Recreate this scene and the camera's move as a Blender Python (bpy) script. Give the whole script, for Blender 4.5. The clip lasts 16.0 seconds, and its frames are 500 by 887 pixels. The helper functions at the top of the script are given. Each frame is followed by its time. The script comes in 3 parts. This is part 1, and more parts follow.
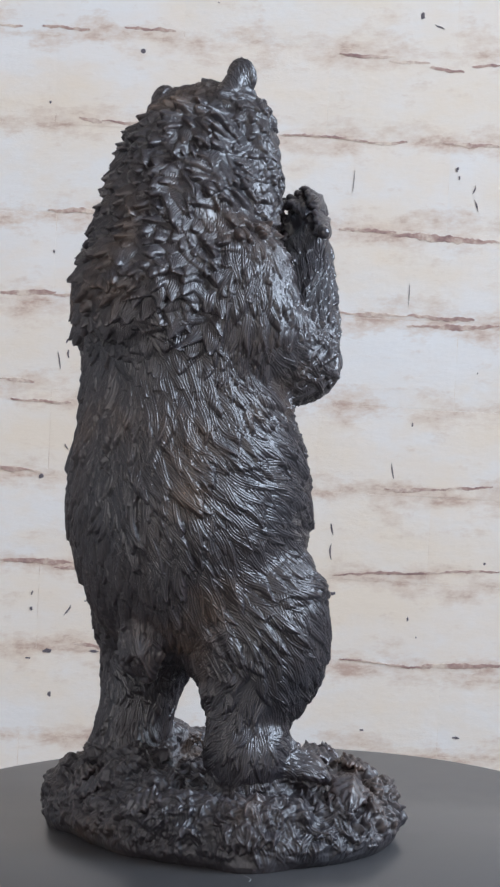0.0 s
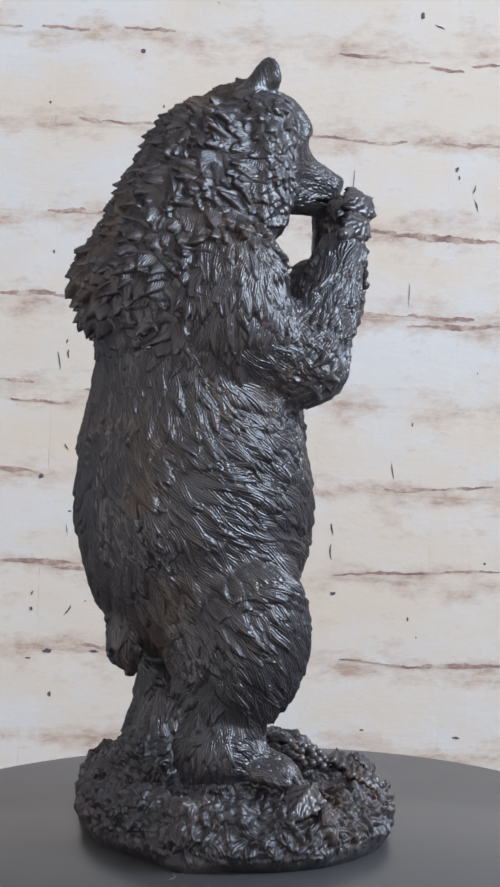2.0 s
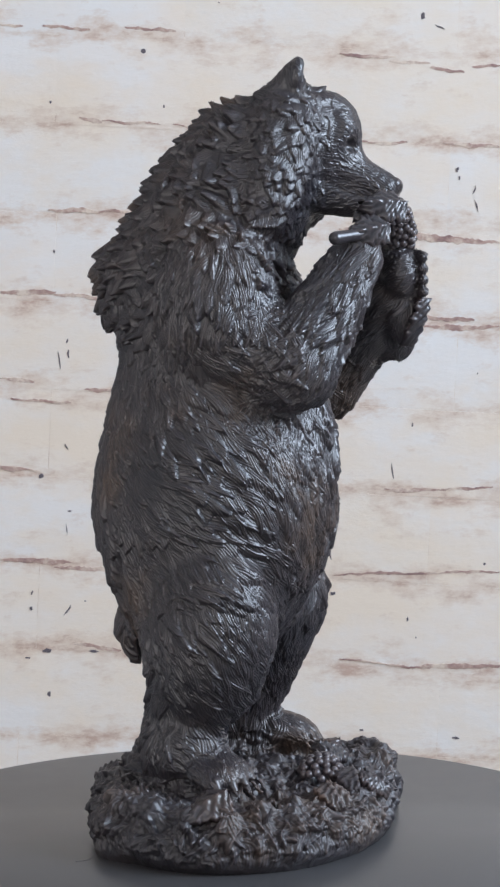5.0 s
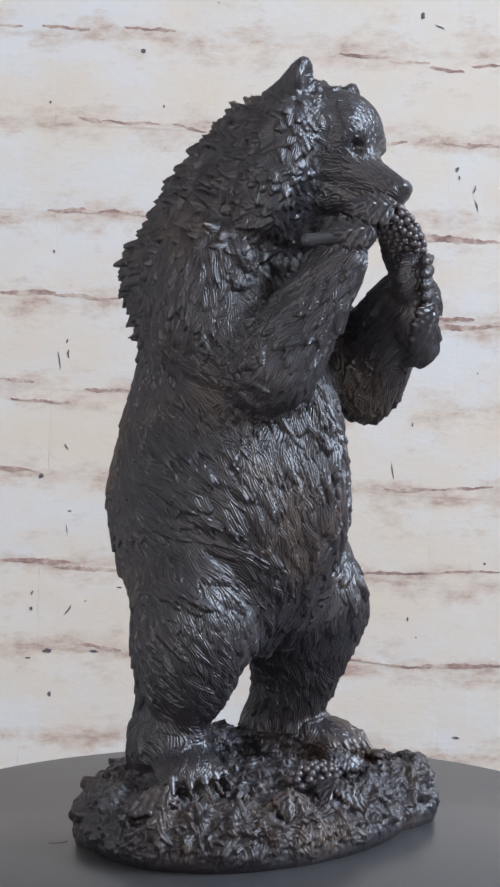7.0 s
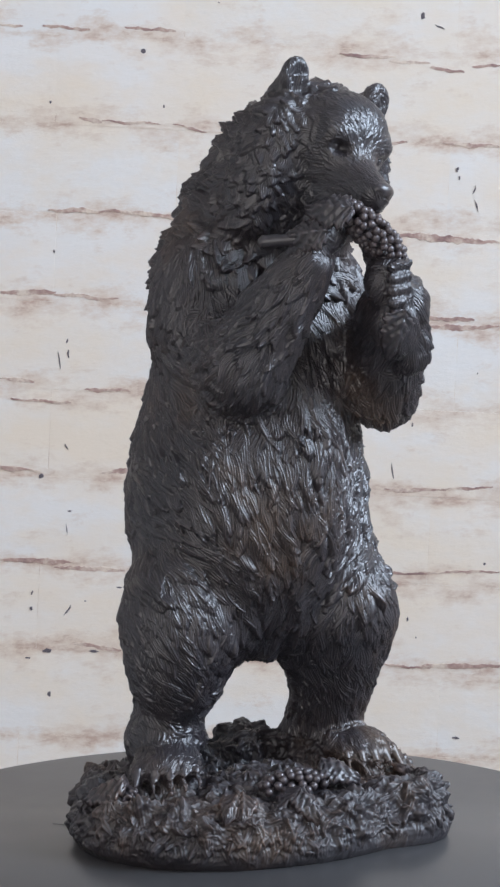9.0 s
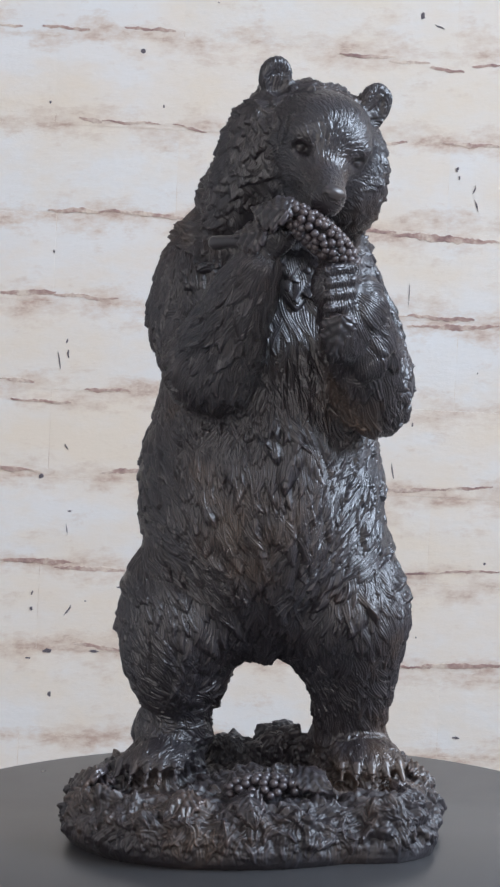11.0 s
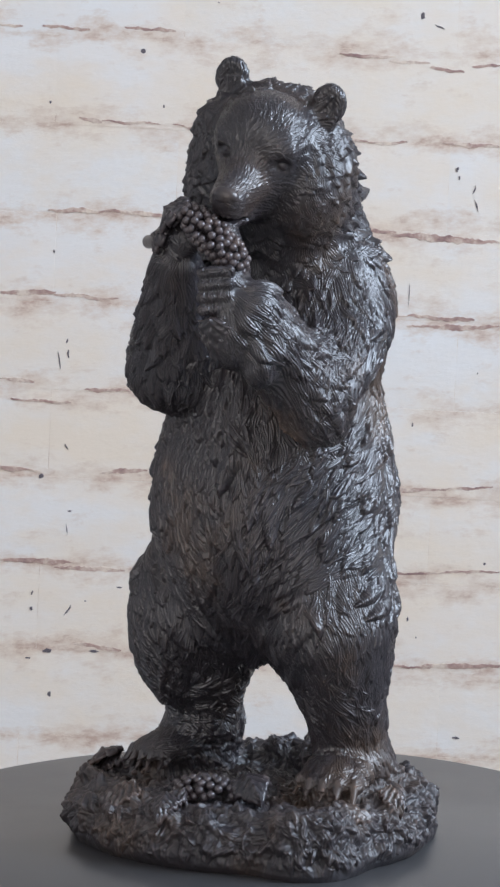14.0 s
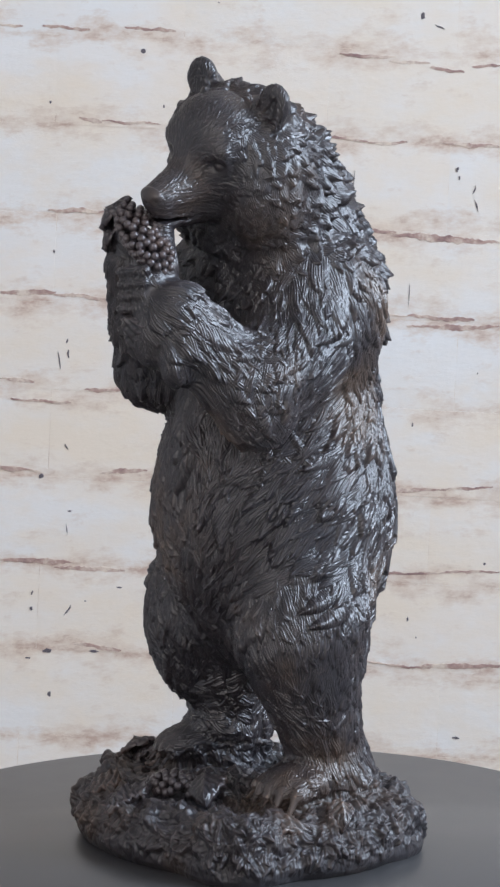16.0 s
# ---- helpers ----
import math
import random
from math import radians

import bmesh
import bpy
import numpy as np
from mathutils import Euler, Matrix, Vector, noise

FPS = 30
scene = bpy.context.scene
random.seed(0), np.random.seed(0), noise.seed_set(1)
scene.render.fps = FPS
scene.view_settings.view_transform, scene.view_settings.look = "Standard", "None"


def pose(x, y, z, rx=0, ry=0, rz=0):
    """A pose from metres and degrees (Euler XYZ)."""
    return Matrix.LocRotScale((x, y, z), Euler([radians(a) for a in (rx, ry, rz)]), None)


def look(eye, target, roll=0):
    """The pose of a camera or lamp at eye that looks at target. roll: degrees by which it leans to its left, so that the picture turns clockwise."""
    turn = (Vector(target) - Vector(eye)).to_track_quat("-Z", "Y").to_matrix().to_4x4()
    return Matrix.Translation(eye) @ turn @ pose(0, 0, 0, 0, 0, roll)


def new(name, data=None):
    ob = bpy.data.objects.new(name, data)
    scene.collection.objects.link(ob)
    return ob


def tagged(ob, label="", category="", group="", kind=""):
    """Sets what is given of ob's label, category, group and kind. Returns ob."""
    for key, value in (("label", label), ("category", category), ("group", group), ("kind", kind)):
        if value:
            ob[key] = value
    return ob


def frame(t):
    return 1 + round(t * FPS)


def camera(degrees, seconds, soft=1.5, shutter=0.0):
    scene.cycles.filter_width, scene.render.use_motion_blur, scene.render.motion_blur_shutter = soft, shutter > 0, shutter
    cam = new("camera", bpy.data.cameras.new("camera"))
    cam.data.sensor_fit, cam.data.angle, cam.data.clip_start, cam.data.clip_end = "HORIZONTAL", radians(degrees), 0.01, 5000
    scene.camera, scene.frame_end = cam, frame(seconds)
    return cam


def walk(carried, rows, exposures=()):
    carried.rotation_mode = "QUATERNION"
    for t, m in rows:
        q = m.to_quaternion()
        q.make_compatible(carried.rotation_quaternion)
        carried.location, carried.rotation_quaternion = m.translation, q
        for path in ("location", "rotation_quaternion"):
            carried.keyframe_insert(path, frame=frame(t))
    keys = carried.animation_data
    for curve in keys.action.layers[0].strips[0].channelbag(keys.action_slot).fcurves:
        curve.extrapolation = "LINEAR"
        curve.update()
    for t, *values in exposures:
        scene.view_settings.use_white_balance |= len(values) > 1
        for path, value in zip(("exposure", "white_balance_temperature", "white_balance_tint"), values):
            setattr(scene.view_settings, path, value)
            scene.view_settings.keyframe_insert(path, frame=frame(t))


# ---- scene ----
# ---------------------------------------------------------------- camera
TABLE_Z = 0.80            # top of the turntable above the floor
EYE = (0.0, -1.400, TABLE_Z + 0.3612)
cam = camera(9.781, 16.0, soft=2.5)
PITCH, YAW, ROLL = radians(6.904), radians(0.3715), -0.4745
AIM = (EYE[0] + math.sin(YAW) * math.cos(PITCH), EYE[1] + math.cos(YAW) * math.cos(PITCH), EYE[2] - math.sin(PITCH))
walk(cam, [(0.0, look(EYE, AIM, ROLL)), (16.0, look(EYE, AIM, ROLL))])

# ---------------------------------------------------------------- light
world = bpy.data.worlds.new("sky")
scene.world = world
world.use_nodes = True
wn = world.node_tree.nodes
sky = wn.new("ShaderNodeTexSky")
sky.sky_type = "NISHITA"
sky.sun_disc = False
sky.sun_elevation, sky.sun_rotation = radians(40), radians(120)
world.node_tree.links.new(sky.outputs[0], wn["Background"].inputs[0])
wn["Background"].inputs[1].default_value = 0.1


def unseen_area_light(name, place, target, sx, sy, power, color):
    data = bpy.data.lights.new(name, "AREA")
    data.shape, data.size, data.size_y, data.energy, data.color = "RECTANGLE", sx, sy, power, color
    ob = new(name, data)
    ob.matrix_world = look(place, target)
    return ob


# bluish daylight from the upper right, set in the east wall's window opening
unseen_area_light("unseen_area_light", (1.86, -0.60, 2.10), (0.0, -0.1, 1.05), 1.2, 1.0, 74, (0.69, 0.83, 1.0))
# fill added behind the camera to brighten the brick wall; no source known
unseen_area_light("unseen_area_light", (-0.7, -3.06, 1.80), (-0.2, 0.0, 1.30), 2.0, 2.2, 25.5, (1.0, 0.93, 0.88))
scene.view_settings.exposure = 0.0


# ---------------------------------------------------------------- materials
def material(name):
    m = bpy.data.materials.new(name)
    m.use_nodes = True
    t = m.node_tree
    return m, t, t.nodes["Principled BSDF"]


def node(t, kind, **values):
    n = t.nodes.new(kind)
    for k, v in values.items():
        n.inputs[k].default_value = v
    return n


def ramp(t, source, stops):
    r = t.nodes.new("ShaderNodeValToRGB")
    e = r.color_ramp.elements
    while len(e) < len(stops):
        e.new(0.5)
    for q, (p, c) in zip(e, stops):
        q.position, q.color = p, (*c, 1)
    t.links.new(source, r.inputs[0])
    return r.outputs[0]


def blend(t, fac, a, b, kind="MIX"):
    m = t.nodes.new("ShaderNodeMix")
    m.data_type, m.blend_type = "RGBA", kind
    for s, v in ((m.inputs[0], fac), (m.inputs[6], a), (m.inputs[7], b)):
        if isinstance(v, (int, float)):
            s.default_value = v
        elif isinstance(v, tuple):
            s.default_value = (*v, 1)
        else:
            t.links.new(v, s)
    return m.outputs[2]


def spots(t, scale, detail=5.0, rough=0.6, stretch=(1, 1, 1), coord="Object"):
    c = t.nodes.new("ShaderNodeTexCoord")
    m = t.nodes.new("ShaderNodeMapping")
    m.inputs["Scale"].default_value = stretch
    n = node(t, "ShaderNodeTexNoise", Scale=scale, Detail=detail, Roughness=rough)
    t.links.new(c.outputs[coord], m.inputs[0])
    t.links.new(m.outputs[0], n.inputs[0])
    return n.outputs[0]


def relief(t, b, height, strength, distance, before=None):
    n = node(t, "ShaderNodeBump", Strength=strength, Distance=distance)
    t.links.new(height, n.inputs["Height"])
    if before:
        t.links.new(before, n.inputs["Normal"])
    t.links.new(n.outputs[0], b.inputs["Normal"])
    return n.outputs[0]


def bronze_material(name, dull):
    """Dark cold-cast bronze; dull adds roughness where it is left unpolished."""
    m, t, b = material(name)
    patch = spots(t, 16, 4)
    grain = spots(t, 500, 3)
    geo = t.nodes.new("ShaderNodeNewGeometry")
    c = ramp(t, patch, [(0.38, (0.025, 0.023, 0.029)), (0.55, (0.035, 0.029, 0.033)), (0.68, (0.070, 0.048, 0.038))])
    # ridges rubbed lighter; hollows darkened, which paints crevice shade into the colour
    rub_crease_shade = ramp(t, geo.outputs["Pointiness"], [(0.42, (0.6,) * 3), (0.50, (1.0,) * 3), (0.60, (2.6, 2.4, 2.2))])
    t.links.new(blend(t, 1.0, c, rub_crease_shade, "MULTIPLY"), b.inputs["Base Color"])
    b.inputs["Metallic"].default_value = 0.2
    t.links.new(ramp(t, patch, [(0.3, (0.31 + dull,) * 3), (0.7, (0.42 + dull,) * 3)]), b.inputs["Roughness"])
    b.inputs["Specular IOR Level"].default_value = 0.75
    b.inputs["Coat Weight"].default_value = 0.32 - dull
    b.inputs["Coat Roughness"].default_value = 0.30
    relief(t, b, grain, 0.2, 0.0004)
    return m


def table_material():
    m, t, b = material("black_satin_laminate")
    n = spots(t, 900, 2)
    n2 = spots(t, 9, 4)
    t.links.new(ramp(t, n2, [(0.3, (0.052, 0.051, 0.054)), (0.7, (0.062, 0.061, 0.064))]), b.inputs["Base Color"])
    t.links.new(ramp(t, n2, [(0.3, (0.27,) * 3), (0.7, (0.33,) * 3)]), b.inputs["Roughness"])
    relief(t, b, n, 0.03, 0.0002)
    return m


def plain_material(name, color, rough=0.8, scale=6):
    m, t, b = material(name)
    n = spots(t, scale, 5)
    lo, hi = tuple(c * 0.92 for c in color), tuple(min(1, c * 1.04) for c in color)
    t.links.new(ramp(t, n, [(0.3, lo), (0.7, hi)]), b.inputs["Base Color"])
    b.inputs["Roughness"].default_value = rough
    relief(t, b, spots(t, 150, 3), 0.1, 0.001)
    return m


def brick_material():
    m, t, b = material("whitewashed_brick")
    info = t.nodes.new("ShaderNodeObjectInfo")
    geo = t.nodes.new("ShaderNodeNewGeometry")

    def world_spots(scale, detail, rough, stretch):
        mp = t.nodes.new("ShaderNodeMapping")
        mp.inputs["Scale"].default_value = stretch
        n = node(t, "ShaderNodeTexNoise", Scale=scale, Detail=detail, Roughness=rough)
        t.links.new(geo.outputs["Position"], mp.inputs[0])
        t.links.new(mp.outputs[0], n.inputs[0])
        return n.outputs[0]

    big = world_spots(5, 5, 0.65, (1, 1, 1.8))
    small = world_spots(26, 7, 0.72, (1, 1, 2.2))
    fine = world_spots(150, 4, 0.6, (1, 1, 1))
    co = t.nodes.new("ShaderNodeTexCoord")
    sep = t.nodes.new("ShaderNodeSeparateXYZ")
    t.links.new(co.outputs["Object"], sep.inputs[0])
    ab = t.nodes.new("ShaderNodeMath")
    ab.operation = "ABSOLUTE"
    t.links.new(sep.outputs["Z"], ab.inputs[0])
    rim = t.nodes.new("ShaderNodeMapRange")
    rim.inputs["From Min"].default_value, rim.inputs["From Max"].default_value = 0.014, 0.037
    rim.inputs["To Max"].default_value = 0.20
    t.links.new(ab.outputs[0], rim.inputs[0])
    add = t.nodes.new("ShaderNodeMath")
    t.links.new(rim.outputs[0], add.inputs[0])
    t.links.new(small, add.inputs[1])
    base = ramp(t, info.outputs["Random"], [(0.0, (0.785, 0.71, 0.655)), (0.5, (0.775, 0.72, 0.68)), (1.0, (0.785, 0.705, 0.64))])
    cool = blend(t, ramp(t, big, [(0.34, (0.6,) * 3), (0.50, (0,) * 3)]), base, (0.76, 0.755, 0.765))
    tint = blend(t, ramp(t, big, [(0.44, (0,) * 3), (0.62, (0.75,) * 3)]), cool, (0.79, 0.66, 0.53))
    worn = blend(t, ramp(t, add.outputs[0], [(0.57, (0,) * 3), (0.74, (0.8,) * 3)]), tint, (0.64, 0.50, 0.41))
    red = blend(t, ramp(t, add.outputs[0], [(0.72, (0,) * 3), (0.82, (0.6,) * 3)]), worn, (0.42, 0.25, 0.20))
    t.links.new(red, b.inputs["Base Color"])
    b.inputs["Roughness"].default_value = 0.85
    k = relief(t, b, small, 0.20, 0.003)
    relief(t, b, fine, 0.15, 0.001, k)
    return m


def mortar_material():
    m, t, b = material("worn_mortar")
    big = spots(t, 11, 4, 0.6, (1, 1, 2.5))
    small = spots(t, 70, 5, 0.7)
    c = ramp(t, big, [(0.42, (0.76, 0.70, 0.64)), (0.56, (0.70, 0.58, 0.48)), (0.66, (0.50, 0.34, 0.28))])
    t.links.new(blend(t, ramp(t, small, [(0.5, (0,) * 3), (0.7, (0.6,) * 3)]), c, (0.74, 0.66, 0.58)), b.inputs["Base Color"])
    b.inputs["Roughness"].default_value = 0.95
    relief(t, b, small, 0.6, 0.003)
    return m


def seam_material():
    m, t, b = material("bare_red_joint")
    n = spots(t, 45, 5, 0.7)
    t.links.new(ramp(t, n, [(0.34, (0.24, 0.145, 0.14)), (0.48, (0.43, 0.29, 0.25)), (0.62, (0.70, 0.58, 0.49))]), b.inputs["Base Color"])
    b.inputs["Roughness"].default_value = 0.95
    return m


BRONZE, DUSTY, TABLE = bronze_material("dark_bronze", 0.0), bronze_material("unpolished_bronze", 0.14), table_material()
BRICK, MORTAR, SEAM = brick_material(), mortar_material(), seam_material()
PLASTER = plain_material("painted_plaster", (0.66, 0.64, 0.63))
FLOOR = plain_material("grey_floor", (0.30, 0.28, 0.26), 0.6)
LINT = plain_material("grey_lint", (0.32, 0.32, 0.33), 0.9, 60)
CHIP = plain_material("bare_dark_chip", (0.13, 0.11, 0.125), 0.9, 60)


# ---------------------------------------------------------------- mesh helpers
def finish(name, bm, mat, parent=None, smooth=False):
    me = bpy.data.meshes.new(name)
    bm.to_mesh(me)
    bm.free()
    me.materials.append(mat)
    if smooth:
        me.shade_smooth()
    ob = new(name, me)
    ob.parent = parent
    return ob


def part(name, bm, mat, parent, label="", smooth=False):
    return tagged(finish(name, bm, mat, parent, smooth), label)


def box(bm, x0, x1, y0, y1, z0, z1):
    r = bmesh.ops.create_cube(bm, size=1)["verts"]
    for v in r:
        v.co = Vector((x0 + (v.co.x + 0.5) * (x1 - x0), y0 + (v.co.y + 0.5) * (y1 - y0), z0 + (v.co.z + 0.5) * (z1 - z0)))
    return r


def lathe(profile, steps=128):
    """A closed turned solid from (radius, height) pairs, bottom to top."""
    bm = bmesh.new()
    rings = []
    for r, z in profile:
        rings.append([bm.verts.new((r * math.cos(2 * math.pi * i / steps), r * math.sin(2 * math.pi * i / steps), z)) for i in range(steps)])
    for a, c in zip(rings, rings[1:]):
        for i in range(steps):
            j = (i + 1) % steps
            bm.faces.new((a[i], a[j], c[j], c[i]))
    bm.faces.new(rings[0][::-1])
    bm.faces.new(rings[-1])
    return bm


# ---------------------------------------------------------------- the room
WALL_Y = 1.0
X0, X1, Y0, CEIL = -1.9, 1.9, -3.1, 3.1


def slab(name, x0, x1, y0, y1, z0, z1, mat, label, category):
    bm = bmesh.new()
    box(bm, x0, x1, y0, y1, z0, z1)
    return tagged(finish(name, bm, mat), label, category, kind="structure")


def wall_with_opening(name, along, at, thick, lo, hi, w0, w1, z0, z1, label):
    """A wall along x or y with one opening from w0 to w1 and z0 to z1."""
    bm = bmesh.new()
    for a, c, d, e in ((lo, w0, 0, CEIL), (w1, hi, 0, CEIL), (w0, w1, 0, z0), (w0, w1, z1, CEIL)):
        if along == "y":
            box(bm, at, at + thick, a, c, d, e)
        else:
            box(bm, a, c, at, at + thick, d, e)
    return tagged(finish(name, bm, PLASTER), label, "wall", kind="structure")


slab("floor", X0 - 0.2, X1 + 0.2, Y0 - 0.2, WALL_Y + 0.25, -0.1, 0.0, FLOOR, "plain grey floor of the room", "floor")
slab("ceiling", X0 - 0.2, X1 + 0.2, Y0 - 0.2, WALL_Y + 0.25, CEIL, CEIL + 0.1, PLASTER, "plain pale grey ceiling of the room", "ceiling")
wall_with_opening("wall_east", "y", X1, 0.2, Y0 - 0.2, WALL_Y + 0.2, -1.25, 0.05, 1.5, 2.7, "plain pale grey wall with a window opening")
# the south wall's opening is made up to hold the added fill
wall_with_opening("wall_south", "x", Y0 - 0.2, 0.2, X0, X1, -1.7, 0.3, 0.7, 2.9, "plain pale grey wall with a wide opening added for the fill light")
slab("wall_west", X0 - 0.2, X0, Y0 - 0.2, WALL_Y + 0.2, 0, CEIL, PLASTER, "plain pale grey wall of the room", "wall")

# ---------------------------------------------------------------- turntable
SPIN = [(0.0, 0.0), (1.0, -11.57), (2.0, -23.21), (3.0, -34.92), (4.0, -46.7), (5.0, -58.52), (6.0, -70.37), (7.0, -82.26), (8.0, -94.16), (9.0, -106.06), (10.0, -117.96), (11.0, -129.85), (12.0, -141.7), (13.0, -153.52), (14.0, -165.3), (15.0, -177.01), (16.0, -188.65)]


def make_turntable():
    top = lathe([(0.186, -0.018), (0.189, -0.016), (0.190, -0.012), (0.190, -0.004), (0.1885, -0.001), (0.187, 0.0)])
    ob = new("turntable")
    ob.matrix_basis = pose(0, 0, TABLE_Z)
    part("tabletop", top, TABLE, ob, "round black satin top", True)
    part("pedestal", lathe([(0.15, -TABLE_Z), (0.15, -TABLE_Z + 0.02), (0.05, -TABLE_Z + 0.05), (0.04, -0.3), (0.05, -0.06), (0.11, -0.0185)], 48), TABLE, ob, smooth=True)
    return tagged(ob, "round black satin turntable carrying the bear figure", "turntable")


turntable = make_turntable()

# ---------------------------------------------------------------- the bear figure
# Millimetres in the figure's own space: x forward, y to the bear's left, z up; the lower rim lies at z = 5.
H = 0.8
LOW = np.array([-82.0, -96.0, 1.0])
DIM = (224, 264, 486)
field = np.full(DIM, 40.0, np.float32)
FORMS = []


def ellipsoid(c, r, axes=None):
    c, r = np.array(c, np.float32), np.array(r, np.float32)
    m = np.eye(3, dtype=np.float32) if axes is None else np.array(axes, np.float32)

    def f(p):
        q = (p - c) @ m.T / r
        k = np.sqrt((q * q).sum(-1)) + 1e-9
        g = np.sqrt(((q / r) ** 2).sum(-1)) + 1e-9
        return k * (k - 1) / g
    e = np.sqrt(((m.T * r) ** 2).sum(1))
    return f, c - e, c + e


def limb(a, b, ra, rb, flat=1.0, side=(0, 1, 0)):
    """A tapered round limb from a to b, thinner along side by flat."""
    a, b, side = np.array(a, np.float32), np.array(b, np.float32), np.array(side, np.float32)

    def f(p):
        ab = b - a
        t = np.clip(((p - a) @ ab) / (ab @ ab), 0, 1)
        d = p - a - t[..., None] * ab
        if flat != 1.0:
            d = d + (d @ side)[..., None] * side * (1 / flat - 1)
        return np.sqrt((d * d).sum(-1)) - (ra + (rb - ra) * t)
    r = max(ra, rb)
    return f, np.minimum(a, b) - r, np.maximum(a, b) + r


def form(shape, soft, region, flow=(0, 0, -1), cut=False):
    """Blend a form into the field (or carve it out)."""
    f, lo, hi = shape
    i0 = np.maximum(((lo - 3 * soft - 4 - LOW) / H).astype(int), 0)
    i1 = np.minimum(((hi + 3 * soft + 4 - LOW) / H).astype(int) + 1, DIM)
    sl = tuple(slice(a, b) for a, b in zip(i0, i1))
    ax = [LOW[k] + H * np.arange(i0[k], i1[k]) for k in range(3)]
    p = np.stack(np.meshgrid(*[a.astype(np.float32) for a in ax], indexing="ij"), -1)
    d = f(p).astype(np.float32)
    a = field[sl]
    if cut:
        d = -d
        h = np.maximum(soft - np.abs(a - d), 0) / max(soft, 1e-6)
        field[sl] = np.maximum(a, d) + h * h * soft * 0.25
        return
    h = np.maximum(soft - np.abs(a - d), 0) / max(soft, 1e-6)
    field[sl] = np.minimum(a, d) - h * h * soft * 0.25
    FORMS.append((f, lo - 9, hi + 9, region, np.array(flow, float)))


TORSO, MANE, FACE, ARM, LEG, BASE, SMOOTH, PAW, RUFF = range(9)

# rocky base
form(ellipsoid((3.1, 8.6, 15), (74, 94, 31)), 0, BASE, (0, 0, -1))
for x, y, r, h in ((-30, 65, 28.5, 27), (44.5, 65, 27.5, 27), (-38, -47.5, 20, 26), (32, -42, 22, 22), (-47, 10, 20, 24), (46, 11.5, 20, 26)):
    form(ellipsoid((x, y, 15.5), (r, r, h)), 8, BASE, (0, 0, -1))
form(ellipsoid((6, 10, 60), (110, 130, 30)), 4, BASE, cut=True)
rnd = random.Random(4)
for k in range(46):
    a = 2 * math.pi * k / 46 + rnd.uniform(-0.06, 0.06)
    q = rnd.uniform(0.84, 0.92)
    c = (3 + 75 * q * math.cos(a), 8.6 + 95 * q * math.sin(a), rnd.uniform(18, 29))
    form(ellipsoid(c, (rnd.uniform(5, 9), rnd.uniform(5, 9), rnd.uniform(4, 10))), 4, BASE)
for c, r in (((-46, 2, 36), (10, 12, 10)), ((-44, 28, 36), (15, 15, 13)), ((-52, -20, 30), (13, 14, 9)), ((-33, 28, 39), (11, 13, 11)), ((14, 12, 30), (30, 34, 9))):
    form(ellipsoid(c, r), 5, BASE)
for x, y in ((20, -46), (33, 65)):
    form(ellipsoid((x, y, 52), (24, 26, 22)), 5, BASE, cut=True)
field[:, :, : int((5 - LOW[2]) / H)] = 5.0

# trunk
form(ellipsoid((-13.8, 15.7, 166.7), (57.4, 60.8, 73.4)), 0, TORSO, (0.8, 0, -1))
form(ellipsoid((-12.8, 19.8, 232.2), (46.3, 47.4, 62.0)), 24, TORSO, (0.5, 0, -1))
form(ellipsoid((-16.8, 15.7, 133.6), (40.6, 46.8, 44.1)), 14, TORSO, (0.5, 0, -1))
form(ellipsoid((13.8, 23.7, 182.4), (32.6, 18.9, 63.5)), 14, TORSO, (0, 0, -1))
# neck, hump and mane
form(ellipsoid((-26.0, 18.6, 275.1), (45.8, 41.4, 36.8)), 16, MANE, (-0.5, 0, -1))
form(limb((-9.3, 23.3, 303.1), (4.4, 29.8, 325.9), 41.0, 37.6), 14, MANE, (-0.9, 0, -0.6))
form(ellipsoid((-57.9, 18.5, 258.4), (12.5, 18.1, 9.1)), 6, MANE, (-0.5, 0, -1))
# tail
form(ellipsoid((-50.5, 11.0, 103.0), (8.0, 10.0, 15.5)), 3, PAW, (-0.2, 0, -1))
# legs
form(ellipsoid((-1.7, -34.3, 108.3), (25.3, 21.7, 40.2)), 10, LEG, (0.5, 0.3, -1))
form(limb((-7.9, -19.5, 109.6), (-22.4, -25.4, 57.8), 27.6, 17.6, 0.86), 20, LEG, (0.3, 0.9, -0.8))
form(limb((-23.3, -28.7, 50.3), (-13.4, -30.2, 40.8), 16.0, 14.2), 8, LEG)
form(limb((-14.1, -29.9, 50.4), (6.0, -37.5, 38.4), 17.6, 7.3), 8, PAW, (1, -0.5, -0.4))
form(ellipsoid((-4.0, 48.2, 123.8), (31.9, 32.5, 44.4)), 10, LEG)
form(limb((7.9, 61.5, 108.4), (-13.1, 57.8, 50.7), 25.8, 19.3, 0.9), 18, LEG, (-0.1, 0, -1))
form(limb((-15.6, 59.6, 40.7), (0.8, 60.3, 39.5), 17.9, 12.8), 8, LEG)
form(limb((-5.1, 61.8, 43.2), (21.8, 63.3, 35.7), 13.1, 6.6), 8, PAW, (1, 0.1, -0.4))
# hanging belly fur
form(ellipsoid((12.9, 19.1, 173.8), (29.3, 34.5, 47.0)), 4, TORSO, (0, 0, -1))
form(limb((8.0, 14.0, 114.0), (7.0, 15.5, 92.0), 10.0, 2.5), 9, TORSO, (0, 0, -1))
